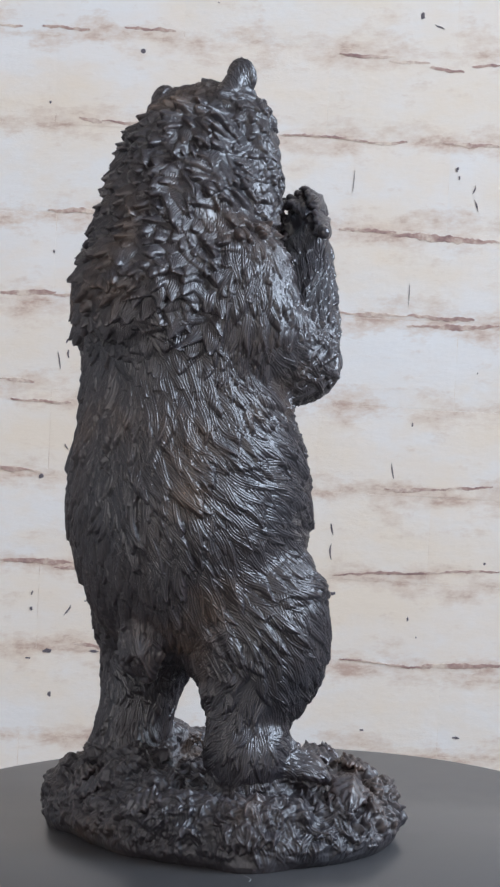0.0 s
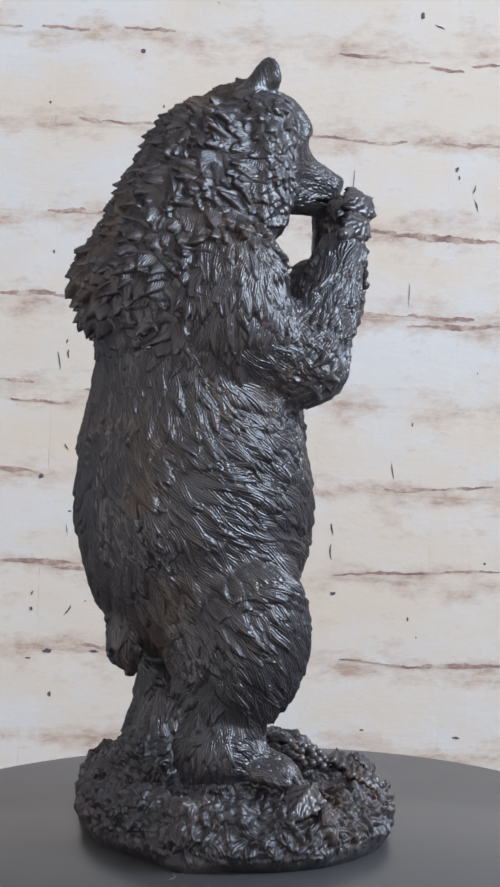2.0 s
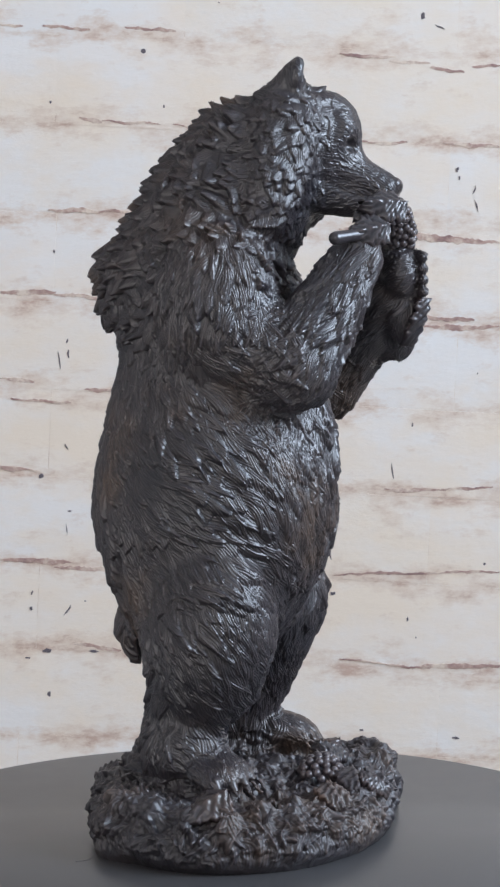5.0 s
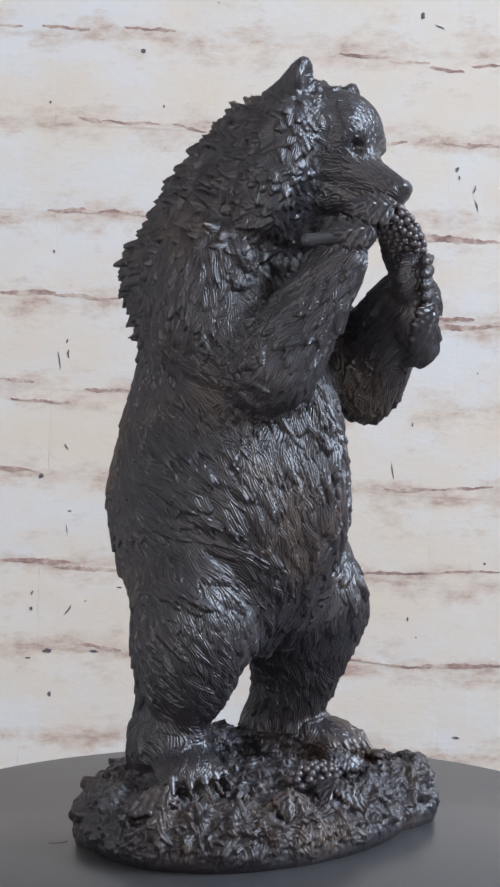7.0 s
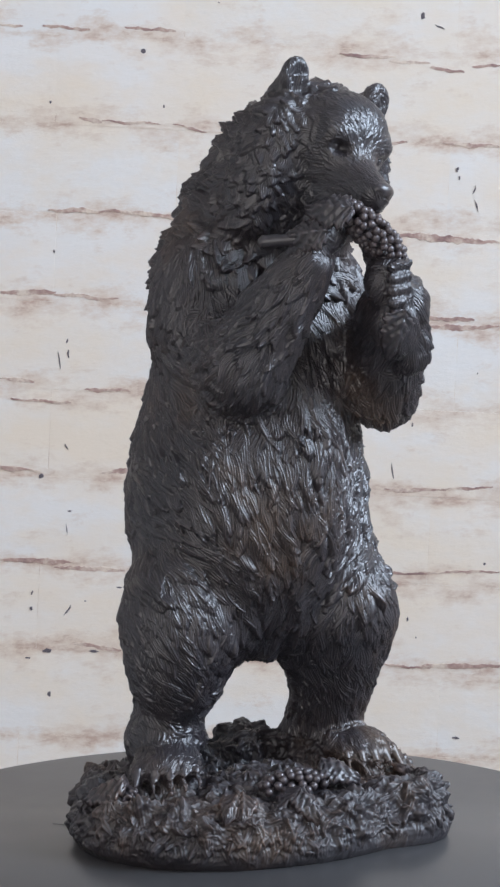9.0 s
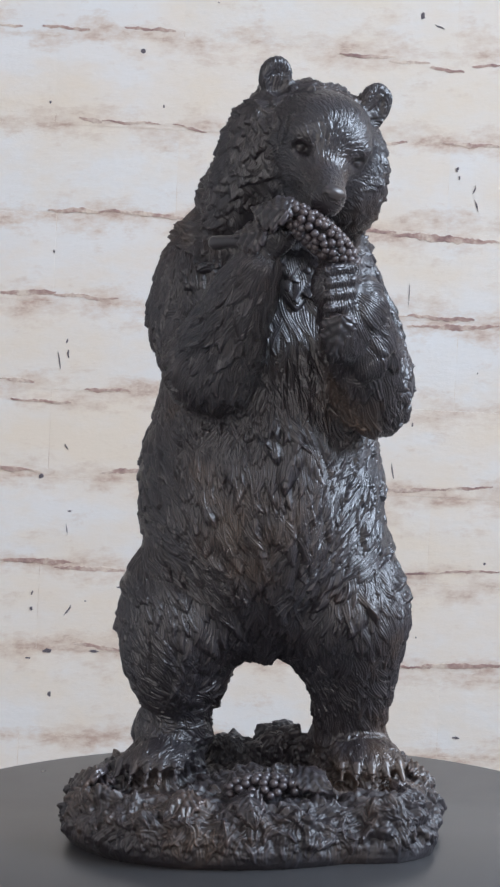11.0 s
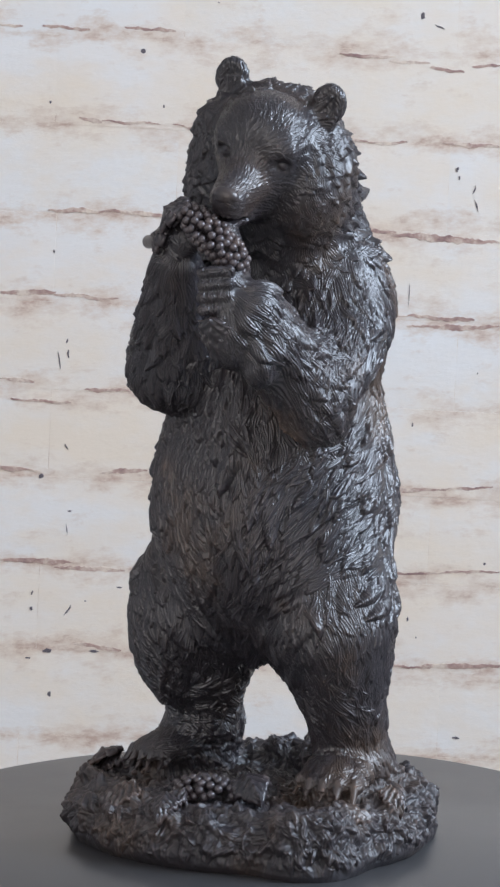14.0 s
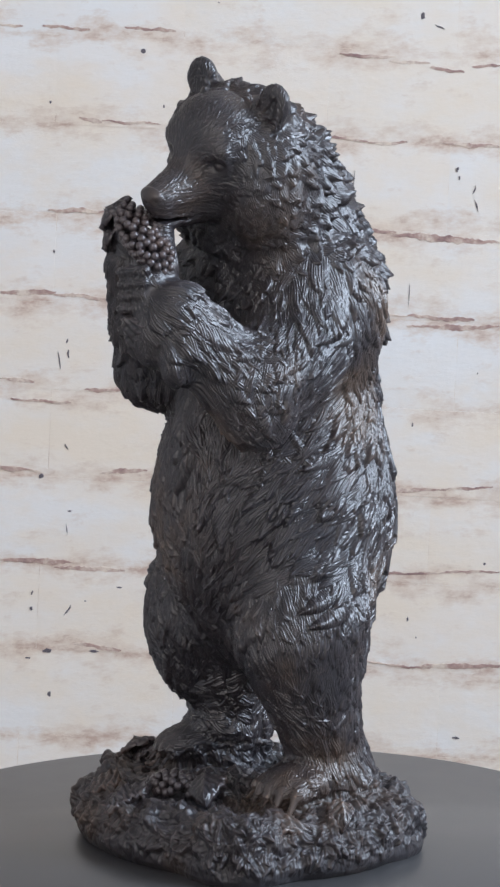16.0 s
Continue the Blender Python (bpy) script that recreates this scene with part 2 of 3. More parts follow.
form(limb((6.0, 32.0, 114.0), (4.0, 35.0, 96.0), 9.0, 2.5), 9, TORSO, (0, 0, -1))
# arms
form(ellipsoid((-4.1, -12.4, 263.3), (28.0, 25.4, 40.3)), 12, ARM)
form(limb((0.3, -13.0, 252.4), (29.4, -14.5, 236.5), 25.3, 17.2), 8, ARM, (0.7, 0, -0.8))
form(limb((33.3, -12.4, 236.6), (62.0, 6.5, 287.0), 22.4, 13.0), 6, ARM, (-0.5, -0.3, -0.8))
form(ellipsoid((-12.7, 47.4, 262.4), (35.9, 29.7, 37.6)), 12, ARM)
form(limb((1.3, 56.8, 249.4), (30.2, 63.1, 230.8), 25.5, 20.6), 8, ARM, (0.6, 0, -0.9))
form(limb((34.3, 65.2, 219.2), (69.8, 49.6, 266.3), 16.7, 16.9), 6, ARM, (-0.6, 0.3, -0.75))
form(ellipsoid((77.1, 44.7, 257.0), (10.7, 10.1, 16.2)), 5, PAW, (0, 0, -1))
form(ellipsoid((71.9, 56.0, 245.1), (10.1, 10.4, 12.4)), 5, ARM)
form(limb((25, 62, 236), (64, 48, 264), 12, 10), 8, ARM, (-0.6, 0.3, -0.75))
# forepaws
form(limb((66, 37, 300), (69, 42, 285), 6, 7.5), 4, PAW, (1, -0.3, 0.3))
form(ellipsoid((66, 13, 299), (7.5, 11.5, 8.5)), 4, PAW, (1, 0.3, 0))
form(ellipsoid((76.4, 40.4, 277.0), (9.7, 11.6, 13.0)), 4, PAW, (1, -0.3, 0.3))
form(limb((68, 4, 298.5), (54, -12, 296.5), 2.4, 3.3), 1, SMOOTH)

# head
HC = np.array((27.5, 34.5, 334.0))
HF = np.array((0.975, 0.20, -0.10))
HF = HF / np.linalg.norm(HF)
HL = np.array((-0.19, 0.95, -0.26))
HL = HL - HF * (HF @ HL)
HL = HL / np.linalg.norm(HL)
HU = np.cross(HF, HL)
HEAD = np.array((HF, HL, HU))


def hp(a, b, c):
    return HC + a * HF + b * HL + c * HU


form(ellipsoid((20.9, 35.6, 342.7), (21.8, 37.2, 28.3), HEAD), 10, MANE, (-0.7, 0, -0.7))
form(ellipsoid((21.6, 56.8, 318.9), (19.4, 15.8, 23.9), HEAD), 13, MANE, (-0.5, 0.3, -1))
form(ellipsoid((22.0, 2.4, 326.1), (13.6, 10.3, 26.9), HEAD), 14, MANE, (-0.5, -0.3, -1))
form(ellipsoid((36.6, 40.8, 343.8), (20.5, 25.1, 21.9), HEAD), 6, FACE, (-1, 0, 0.2))
form(limb((37.1, 35.7, 330.1), (68.1, 38.4, 317.6), 15.0, 8.6), 9, FACE, (-1, 0, 0.4))
form(limb((35.6, 32.0, 317.7), (62.8, 35.0, 309.4), 12.0, 6.4), 4, FACE, (-1, 0, 0))
form(ellipsoid(hp(48.0, -1, -10.6), (3.4, 6.0, 3.6), HEAD), 1.6, SMOOTH)
for s in (-1, 1):
    ex, ey, ez = (20.7, -12.3, 4.8) if s < 0 else (22.9, 15.4, 4.3)
    form(ellipsoid(hp(ex - 1, ey * 0.9, ez + 6.5), (5.5, 7.5, 4.5), HEAD), 6, FACE, (-1, 0, 0.5))
    form(ellipsoid(hp(ex + 4.2, ey * 1.04, ez - 0.3), (4.2, 3.8, 2.5), HEAD), 3, SMOOTH, cut=True)
    form(ellipsoid(hp(ex - 0.4, ey, ez), (2.2, 2.4, 2.1), HEAD), 0.6, SMOOTH)
    form(ellipsoid(hp(51.0, s * 4.6 - 1, -12.3), (1.8, 1.4, 0.9), HEAD), 0.8, SMOOTH, cut=True)
    e, w, h = (-5.0, 24.6, 32.5) if s < 0 else (0.9, 25.0, 33)
    form(limb(hp(e - 11, s * (w - 4), 20), hp(e - 3, s * w, h + 2), 7, 4.5), 5, FACE, (-0.3, 0, 1))
    form(ellipsoid(hp(e, s * w, h), (4.8, 8.4, 10.0), HEAD), 3, FACE, (-0.3, 0, 1))
    form(ellipsoid(hp(e + 5.5, s * (w + 0.4), h), (3.2, 5.2, 6.6), HEAD), 3, FACE, cut=True)
form(ellipsoid(hp(36, 0, -22), (12, 9, 0.8), HEAD), 1.0, FACE, cut=True)

# toes and claws
form(ellipsoid((3, -37.5, 43), (13, 16, 9)), 6, PAW, (1, -0.5, -0.4))
form(ellipsoid((14, 63, 42), (13, 16, 9)), 6, PAW, (1, 0.1, -0.4))
for (x, y, z), yaw in (((12, -42, 41), -27), ((25, 63.5, 40.5), 4)):
    for k in range(5):
        a = radians(yaw + (k - 2) * 7)
        o = (k - 2) * 6.8
        px, py = x - o * math.sin(radians(yaw)) - 0.9 * (k - 2) ** 2, y + o * math.cos(radians(yaw))
        form(limb((px - 13 * math.cos(a), py - 13 * math.sin(a), z + 4), (px, py, z), 5.6, 4.4), 2.5, PAW, (math.cos(a), math.sin(a), -0.3))
        form(limb((px + 1.5 * math.cos(a), py + 1.5 * math.sin(a), z + 1.5), (px + 8 * math.cos(a), py + 8 * math.sin(a), z - 7), 2.5, 1.2), 0.6, SMOOTH)
# fingers of the forepaws
for k in range(3):
    form(limb((59, 4, 298 - k * 4.4), (72 - k, 2.5, 295 - k * 4.4), 3.0, 2.5), 1.5, PAW)
for k in range(4):
    form(limb((83, 47, 286 - k * 5.6), (88, 36, 285 - k * 5.6), 3.1, 2.8), 1.2, PAW)


def grapes(seed, count, centre, size, lean, r):
    """Centres of berries packed on the outside of a bunch."""
    rnd, out = random.Random(seed), []
    for _ in range(count * 60):
        a, e = rnd.uniform(0, 2 * math.pi), rnd.uniform(-1, 1)
        q = math.sqrt(1 - e * e)
        y = size[1] * q * math.sin(a)
        c = Vector((centre[0] + size[0] * q * math.cos(a), centre[1] + y, centre[2] + size[2] * e + lean * y))
        if all((c - o).length > 1.62 * r for o in out):
            out.append(c)
        if len(out) == count:
            break
    return out


def berry(c, r):
    bm = bmesh.new()
    bmesh.ops.create_icosphere(bm, subdivisions=2, radius=r, matrix=Matrix.Translation(c))
    verts, faces = [tuple(v.co) for v in bm.verts], [tuple(v.index for v in f.verts) for f in bm.faces]
    bm.free()
    return verts, faces


def surface():
    """Vertices and quads of the field's zero level, one vertex in each crossed cell."""
    s = field < 0
    n = s.astype(np.int8)
    count = sum(n[i:DIM[0] - 1 + i, j:DIM[1] - 1 + j, k:DIM[2] - 1 + k] for i in (0, 1) for j in (0, 1) for k in (0, 1))
    cell = np.argwhere((count > 0) & (count < 8))
    index = np.full(tuple(d - 1 for d in DIM), -1, np.int32)
    index[tuple(cell.T)] = np.arange(len(cell))
    total, hits = np.zeros((len(cell), 3)), np.zeros(len(cell))
    for ax in range(3):
        o1, o2 = [k for k in range(3) if k != ax]
        for p in (0, 1):
            for q in (0, 1):
                a = cell.copy()
                a[:, o1] += p
                a[:, o2] += q
                b = a.copy()
                b[:, ax] += 1
                fa, fb = field[tuple(a.T)], field[tuple(b.T)]
                m = (fa < 0) != (fb < 0)
                t = np.where(m, fa / np.where(m, fa - fb, 1), 0)
                total += (a + t[:, None] * (b - a)) * m[:, None]
                hits += m
    verts = LOW + H * total / hits[:, None]
    quads = []
    for ax in range(3):
        o1, o2 = (ax + 1) % 3, (ax + 2) % 3
        lo = [slice(1, -1)] * 3
        lo[ax] = slice(0, -1)
        hi = list(lo)
        hi[ax] = slice(1, None)
        sa, sb = s[tuple(lo)], s[tuple(hi)]
        for flip in (False, True):
            e = np.argwhere((sa & ~sb) if not flip else (~sa & sb))
            off = np.ones(3, int)
            off[ax] = 0
            e = e + off
            ring = []
            for p, q in ((1, 1), (0, 1), (0, 0), (1, 0)):
                c = e.copy()
                c[:, o1] -= p
                c[:, o2] -= q
                ring.append(index[tuple(c.T)])
            ring = np.stack(ring, 1)
            quads.append(ring[:, ::-1] if flip else ring)
    return verts, np.concatenate(quads)


def finer(v, f):
    """Each quad split in four."""
    e = np.stack([np.sort(np.stack([f[:, k], f[:, (k + 1) % 4]], 1), 1) for k in range(4)], 1)
    code = e[..., 0].astype(np.int64) * len(v) + e[..., 1]
    keys, back = np.unique(code, return_inverse=True)
    back = back.reshape(code.shape) + len(v)
    mid = 0.5 * (v[keys // len(v)] + v[keys % len(v)])
    core = len(v) + len(mid) + np.arange(len(f))
    out = np.concatenate([np.stack([f[:, k], back[:, k], core, back[:, k - 1]], 1) for k in range(4)])
    return np.concatenate([v, mid, v[f].mean(1)]), out


def normals(v, f):
    n = np.cross(v[f[:, 2]] - v[f[:, 0]], v[f[:, 3]] - v[f[:, 1]])
    out = np.zeros_like(v)
    for k in range(4):
        for a in range(3):
            out[:, a] += np.bincount(f[:, k], n[:, a], len(v))
    return out / (np.linalg.norm(out, axis=1)[:, None] + 1e-9)


def smooth_normals(n, f, times):
    for _ in range(times):
        m = n[f].mean(1)
        out = np.zeros_like(n)
        for k in range(4):
            for a in range(3):
                out[:, a] += np.bincount(f[:, k], m[:, a], len(n))
        n = out / (np.linalg.norm(out, axis=1)[:, None] + 1e-9)
    return n


def fur(v, f):
    """Tufts that overlap like shingles, each with its own strands, laid on the forms along their flow."""
    n = smooth_normals(normals(v, f), f, 9)
    best = np.full(len(v), 1e9)
    region = np.zeros(len(v), int)
    flow = np.zeros_like(v)
    v32 = v.astype(np.float32)
    for g, lo, hi, reg, fl in FORMS:
        ids = np.nonzero(((v > lo) & (v < hi)).all(1))[0]
        if len(ids):
            d = g(v32[ids])
            ids, d = ids[d < best[ids]], d[d < best[ids]]
            best[ids], region[ids], flow[ids] = d, reg, fl
    h = (v - HC) @ HEAD.T
    h0 = h[:, 0].copy()
    head = (region == MANE) & (np.abs(h) < (34, 46, 46)).all(1)
    region[head & (h[:, 0] > -22)] = RUFF
    region[head & (h[:, 0] > 8) & (np.abs(h[:, 1]) < 17) & (h[:, 2] > -12) & (h[:, 2] < 26)] = FACE
    brow = (h[:, 0] > 13) & (np.abs(h[:, 1]) < 21) & (h[:, 2] > -7) & (h[:, 2] < 20)
    region[(region == FACE) & (h[:, 0] < 24) & (np.abs(h[:, 1]) > 17) & (h[:, 2] < 24) & ~brow] = RUFF
    region[(region == RUFF) & brow] = FACE
    flow[region == RUFF] = flow[region == RUFF] * 0.6 + np.array((-0.3, 0, -0.4))
    # spacing, length, half width, height, strand pitch, strand depth
    fine = {TORSO: (5.8, 28, 3.8, 2.2, 1.35, 0.38), MANE: (7.8, 13, 5.6, 6.0, 1.35, 0.42), FACE: (2.4, 7, 1.6, 0.6, 1.2, 0.22), ARM: (5.4, 20, 3.5, 2.0, 1.3, 0.38),
            LEG: (5.4, 18, 3.4, 1.7, 1.3, 0.38), BASE: (7.0, 14, 3.6, 3.2, 1.8, 0.26), PAW: (4.2, 10, 2.4, 0.8, 1.25, 0.30), RUFF: (5.2, 10, 3.9, 3.2, 1.3, 0.38)}
    broad = {TORSO: (12, 40, 7.0, 3.4, 9, 0), MANE: (13, 22, 10, 2.8, 9, 0), ARM: (10, 28, 6.0, 2.8, 9, 0), LEG: (11, 26, 6.5, 1.6, 9, 0), RUFF: (9, 15, 6.5, 1.8, 9, 0)}
    lift = {TORSO: 0.9, MANE: 1.3, FACE: 0.8, ARM: 0.9, LEG: 0.9, BASE: 1.0, PAW: 0.8, RUFF: 1.2}
    rng = np.random.RandomState(7)
    height, strand, slide = np.zeros(len(v)), np.zeros(len(v)), np.zeros_like(v)
    cell = 6.0
    key = np.floor((v - LOW) / cell).astype(int)
    code = (key[:, 0] * 100 + key[:, 1]) * 100 + key[:, 2]
    order = np.argsort(code, kind="stable")
    sorted_code = code[order]

    def near(c, r):
        a, b = np.floor((c - r - LOW) / cell).astype(int), np.floor((c + r - LOW) / cell).astype(int)
        out = []
        for i in range(a[0], b[0] + 1):
            for j in range(a[1], b[1] + 1):
                k0 = (i * 100 + j) * 100
                lo, hi = np.searchsorted(sorted_code, (k0 + a[2], k0 + b[2] + 1))
                out.append(order[lo:hi])
        return np.concatenate(out)

    valence = np.maximum(sum(np.bincount(f[:, k], minlength=len(v)) for k in range(4)), 1)
    for style in (broad, fine):
        layer = np.zeros(len(v))
        gaps = np.array([style.get(k, (1e6,))[0] for k in range(9)])[region]
        mix = rng.permutation(len(v))
        spot = np.floor((v[mix] - LOW) / gaps[mix][:, None]).astype(np.int64)
        tag = ((spot[:, 0] * 500 + spot[:, 1]) * 500 + spot[:, 2]) * 9 + region[mix]
        seeds = mix[np.unique(tag, return_index=True)[1]]
        for i in seeds:
            reg = int(region[i])
            if reg not in style:
                continue
            gap, L, W, T, pitch, deep = style[reg]
            L, W, T = L * rng.uniform(0.7, 1.25), W * rng.uniform(0.75, 1.25), T * rng.uniform(0.45, 1.2)
            nn = n[i]
            d = flow[i].copy()
            if reg == RUFF:
                k = min(1.0, max(0.35, (30 - h0[i]) / 32))
                T, L, W = T * k, L * (0.5 + 0.5 * k), W * (0.5 + 0.5 * k)
            if reg == MANE:
                T *= min(1.0, max(0.3, (v[i, 2] - 236) / 30))
            if reg == BASE:
                d = np.array((rng.normal(0, 0.4), rng.normal(0, 0.4), -1.0)) if nn[2] < 0.75 else rng.normal(0, 1, 3)
            if reg == TORSO:
                d[0] *= 1.6 * abs(nn[1])
            d = d + rng.normal(0, 0.10, 3) + 0.55 * np.array(noise.noise_vector(Vector(v[i]) / (12 if reg in (MANE, RUFF) else 34)))
            d = d - nn * (d @ nn)
            d /= np.linalg.norm(d) + 1e-9
            w = np.cross(nn, d)
            ids = near(v[i] + d * L * 0.5, L * 0.62)
            q = v[ids] - v[i]
            s, o, up = q @ d / L, q @ w, q @ nn
            ok = (s > 0) & (s < 1) & (np.abs(up) < 7) & (n[ids] @ nn > 0.2)
            ids, s, o = ids[ok], s[ok], o[ok]
            crisp = reg in (MANE, RUFF)
            o = o - rng.normal(0, 0.65 if crisp else 0.25) * W * 2 * s * s - (0.45 if reg == TORSO and deep else 0.28) * W * np.sin(5.0 * s + v[i, 2] / 4.2 + rng.uniform(0, 1.6))
            wide = W * (np.minimum(1, 1.8 * s + 0.4) * (1 - s ** 4) if crisp else np.minimum(1, 2.2 * s + 0.35) * (1 - s ** 3))
            x = np.abs(o) / (wide + 1e-6)
            ok = x < 1
            ids, s, o, x = ids[ok], s[ok], o[ok], x[ok]
            if not len(ids):
                continue
            if crisp:
                rise = s ** 1.4 * np.minimum(1, (1 - s) / 0.12 + 0.40)
                h = T * rise * (1 - x * x) ** 0.8 + 0.02
            else:
                h = T * s ** lift[reg] * (1 - x * x) ** 1.1 + 0.02
                h *= np.minimum(1, (1 - s) / 0.16 + 0.25)
            hit = h > layer[ids]
            ids, h, s, o, x = ids[hit], h[hit], s[hit], o[hit], x[hit]
            layer[ids] = h
            if crisp and deep:
                slide[ids] = d * (0.42 * h * s * s)[:, None]
                o = o / (0.35 + 0.65 * wide[ok][hit] / W)
            strand[ids] = 0 if not deep else deep * np.cos(2 * math.pi * o / pitch * (1 + 0.25 * s) + rng.uniform(0, 6.28)) * (1 - 0.4 * x)
        if style is fine:
            # the locks of the mane are cast softly, with rounded lips
            lock = np.isin(region, (MANE, RUFF))
            for _ in range(3):
                m = layer[f].mean(1)
                acc = sum(np.bincount(f[:, k], m, len(v)) for k in range(4)) / valence
                layer = np.where(lock, acc, layer)
                for a in range(3):
                    m = slide[f, a].mean(1)
                    slide[:, a] = sum(np.bincount(f[:, k], m, len(v)) for k in range(4)) / valence
        height += layer
    still = region == SMOOTH
    sink = np.array([3.0, 4.6, 0.6, 2.5, 1.9, 2.0, 0.3, 0.8, 2.2])[region]
    for _ in range(40):
        m = sink[f].mean(1)
        sink = sum(np.bincount(f[:, k], m, len(v)) for k in range(4)) / valence
    out = height + strand - sink
    rough = np.nonzero(region == BASE)[0]
    out[rough] += [3.2 * noise.fractal(Vector(p) / 10, 0.8, 2.1, 3) for p in v[rough].tolist()]
    out[rough] *= np.clip((v[rough, 2] - 7) / 8, 0.12, 1)
    out[still] = 0
    for eye in ((20.7, -12.3, 4.8), (22.9, 15.4, 4.3)):
        out *= np.clip((np.linalg.norm(v - hp(*eye), axis=1) - 3.0) / 4.0, 0, 1)
    # ease the steps where regions meet
    for _ in range(1):
        m = out[f].mean(1)
        acc = sum(np.bincount(f[:, k], m, len(v)) for k in range(4)) / valence
        out = np.where(still, 0, 0.8 * out + 0.2 * acc)
    return v + n * out[:, None] + slide, region


def leaf(base, tip, up, width, seed):
    """A curled, veined vine leaf as a closed thin solid; millimetres."""
    r = random.Random(seed)
    base, tip, up = Vector(base), Vector(tip), Vector(up).normalized()
    d = tip - base
    L = d.length
    d.normalize()
    w = up.cross(d).normalized()
    up = d.cross(w)
    nu, nv = 34, 16
    top, low = [], []
    for i in range(nu + 1):
        s = i / nu
        lobe = (math.sin(math.pi * min(1, s * 1.02) ** 0.75) ** 0.8) * (1 + 0.10 * math.cos(7 * math.pi * s) + 0.09 * math.cos(17 * math.pi * s)) + 0.02
        for j in range(nv + 1):
            o = 2 * j / nv - 1
            vein = 0.6 * math.cos(2 * math.pi * (4.5 * s - 2.0 * abs(o))) + 1.2 * math.exp(-(o / 0.14) ** 2)
            bend = -0.26 * L * s * s + 0.30 * width * (1 - o * o) + 0.9 * math.sin(5 * s + seed) * o + 1.0 * vein
            p = base + d * L * (s - 0.12 * abs(o) * lobe) + w * (o * width * lobe) + up * bend
            top.append(p + up * 0.5)
            low.append(p - up * 1.6)
    n = len(top)
    verts = [tuple(p) for p in top + low]
    at = lambda i, j: i * (nv + 1) + j
    faces = []
    for i in range(nu):
        for j in range(nv):
            a, b, c, e = at(i, j), at(i + 1, j), at(i + 1, j + 1), at(i, j + 1)
            faces += [(a, b, c, e), (n + e, n + c, n + b, n + a)]
    edge = [at(i, 0) for i in range(nu + 1)] + [at(nu, j) for j in range(1, nv + 1)] + [at(i, nv) for i in range(nu - 1, -1, -1)] + [at(0, j) for j in range(nv - 1, 0, -1)]
    for a, b in zip(edge, edge[1:] + edge[:1]):
        faces.append((b, a, n + a, n + b))
    return verts, faces


LEAVES = [((75, 9, 301), (60, -9, 299), (0.7, -0.6, 0.4), 8), ((81, 19, 310), (66, 2, 314), (0.6, -0.5, 0.6), 9), ((70, 20, 309), (60, 5, 309), (0.1, -0.3, 1), 7), ((87, 42, 265), (85, 38, 241), (1, -0.1, 0.1), 8),
          ((80, 54, 264), (72, 62, 242), (0.8, 0.6, 0), 8), ((36, 27, 42), (50, 42, 39), (0.3, 0, 1), 9), ((56, 6, 36), (66, -14, 32), (0.4, 0, 1), 8),
          ((38, 74, 33), (24, 92, 30), (0.1, 0.4, 1), 8), ((50, -26, 36), (62, -40, 31), (0.4, -0.2, 1), 7), ((12, -66, 39), (-6, -82, 33), (0, -0.5, 1), 9)]


leaf_rnd = random.Random(21)
for k in range(11):
    a = 2 * math.pi * (k + leaf_rnd.uniform(-0.3, 0.3)) / 11
    q, turn = leaf_rnd.uniform(0.74, 0.86), a + leaf_rnd.uniform(-0.9, 0.9)
    x, y = 3 + 72 * q * math.cos(a), 8.6 + 92 * q * math.sin(a)
    long = leaf_rnd.uniform(13, 20)
    if min(math.hypot(x - 22, y + 46), math.hypot(x - 36, y - 65)) < 24:
        continue
    LEAVES.append(((x, y, 36), (x + long * math.cos(turn), y + long * math.sin(turn), 30), (0.4 * math.cos(a), 0.4 * math.sin(a), 1), leaf_rnd.uniform(6, 9)))


def make_bear():
    v, f = finer(*surface())
    v, region = fur(v, f)
    verts, faces, count = [v], [], len(v)
    extra = [leaf(a, b, up, w, k) for k, (a, b, up, w) in enumerate(LEAVES)]
    extra += [berry(c, 2.0) for c in grapes(3, 200, (74, 34, 300), (9.5, 17, 8.5), -0.72, 1.95)]
    extra += [berry(c, 2.2) for c in grapes(5, 90, (41, 9, 35), (9, 17, 7), 0, 2.2) if c.z > 33]
    for lv, lf in extra:
        verts.append(np.array(lv))
        faces += [tuple(i + count for i in q) for q in lf]
        count += len(lv)
    co = (np.concatenate(verts) - np.array((0, 0, 5.0))) / 1000
    co[:, 2] = np.maximum(co[:, 2], 0.0)
    me = bpy.data.meshes.new("bear_statue")
    loops = np.concatenate([f.ravel(), np.array([i for q in faces for i in q])]).astype(np.int32)
    sizes = np.concatenate([np.full(len(f), 4), np.array([len(q) for q in faces])])
    me.vertices.add(len(co))
    me.vertices.foreach_set("co", co.astype(np.float32).ravel())
    me.loops.add(len(loops))
    me.loops.foreach_set("vertex_index", loops)
    me.polygons.add(len(sizes))
    me.polygons.foreach_set("loop_start", (np.cumsum(sizes) - sizes).astype(np.int32))
    me.update(calc_edges=True)
    me.validate()
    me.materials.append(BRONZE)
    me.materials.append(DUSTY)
    slot = np.zeros(len(sizes), np.int32)
    slot[:len(f)] = region[f[:, 0]] == BASE
    me.polygons.foreach_set("material_index", slot)
    me.shade_smooth()
    ob = new("bear_statue", me)
    ob.matrix_basis = pose(0, 0, TABLE_Z, 0, 0, 45.6)
    return tagged(ob, "dark bronze standing bear statue eating grapes on a rocky base", "statue")


bear = make_bear()


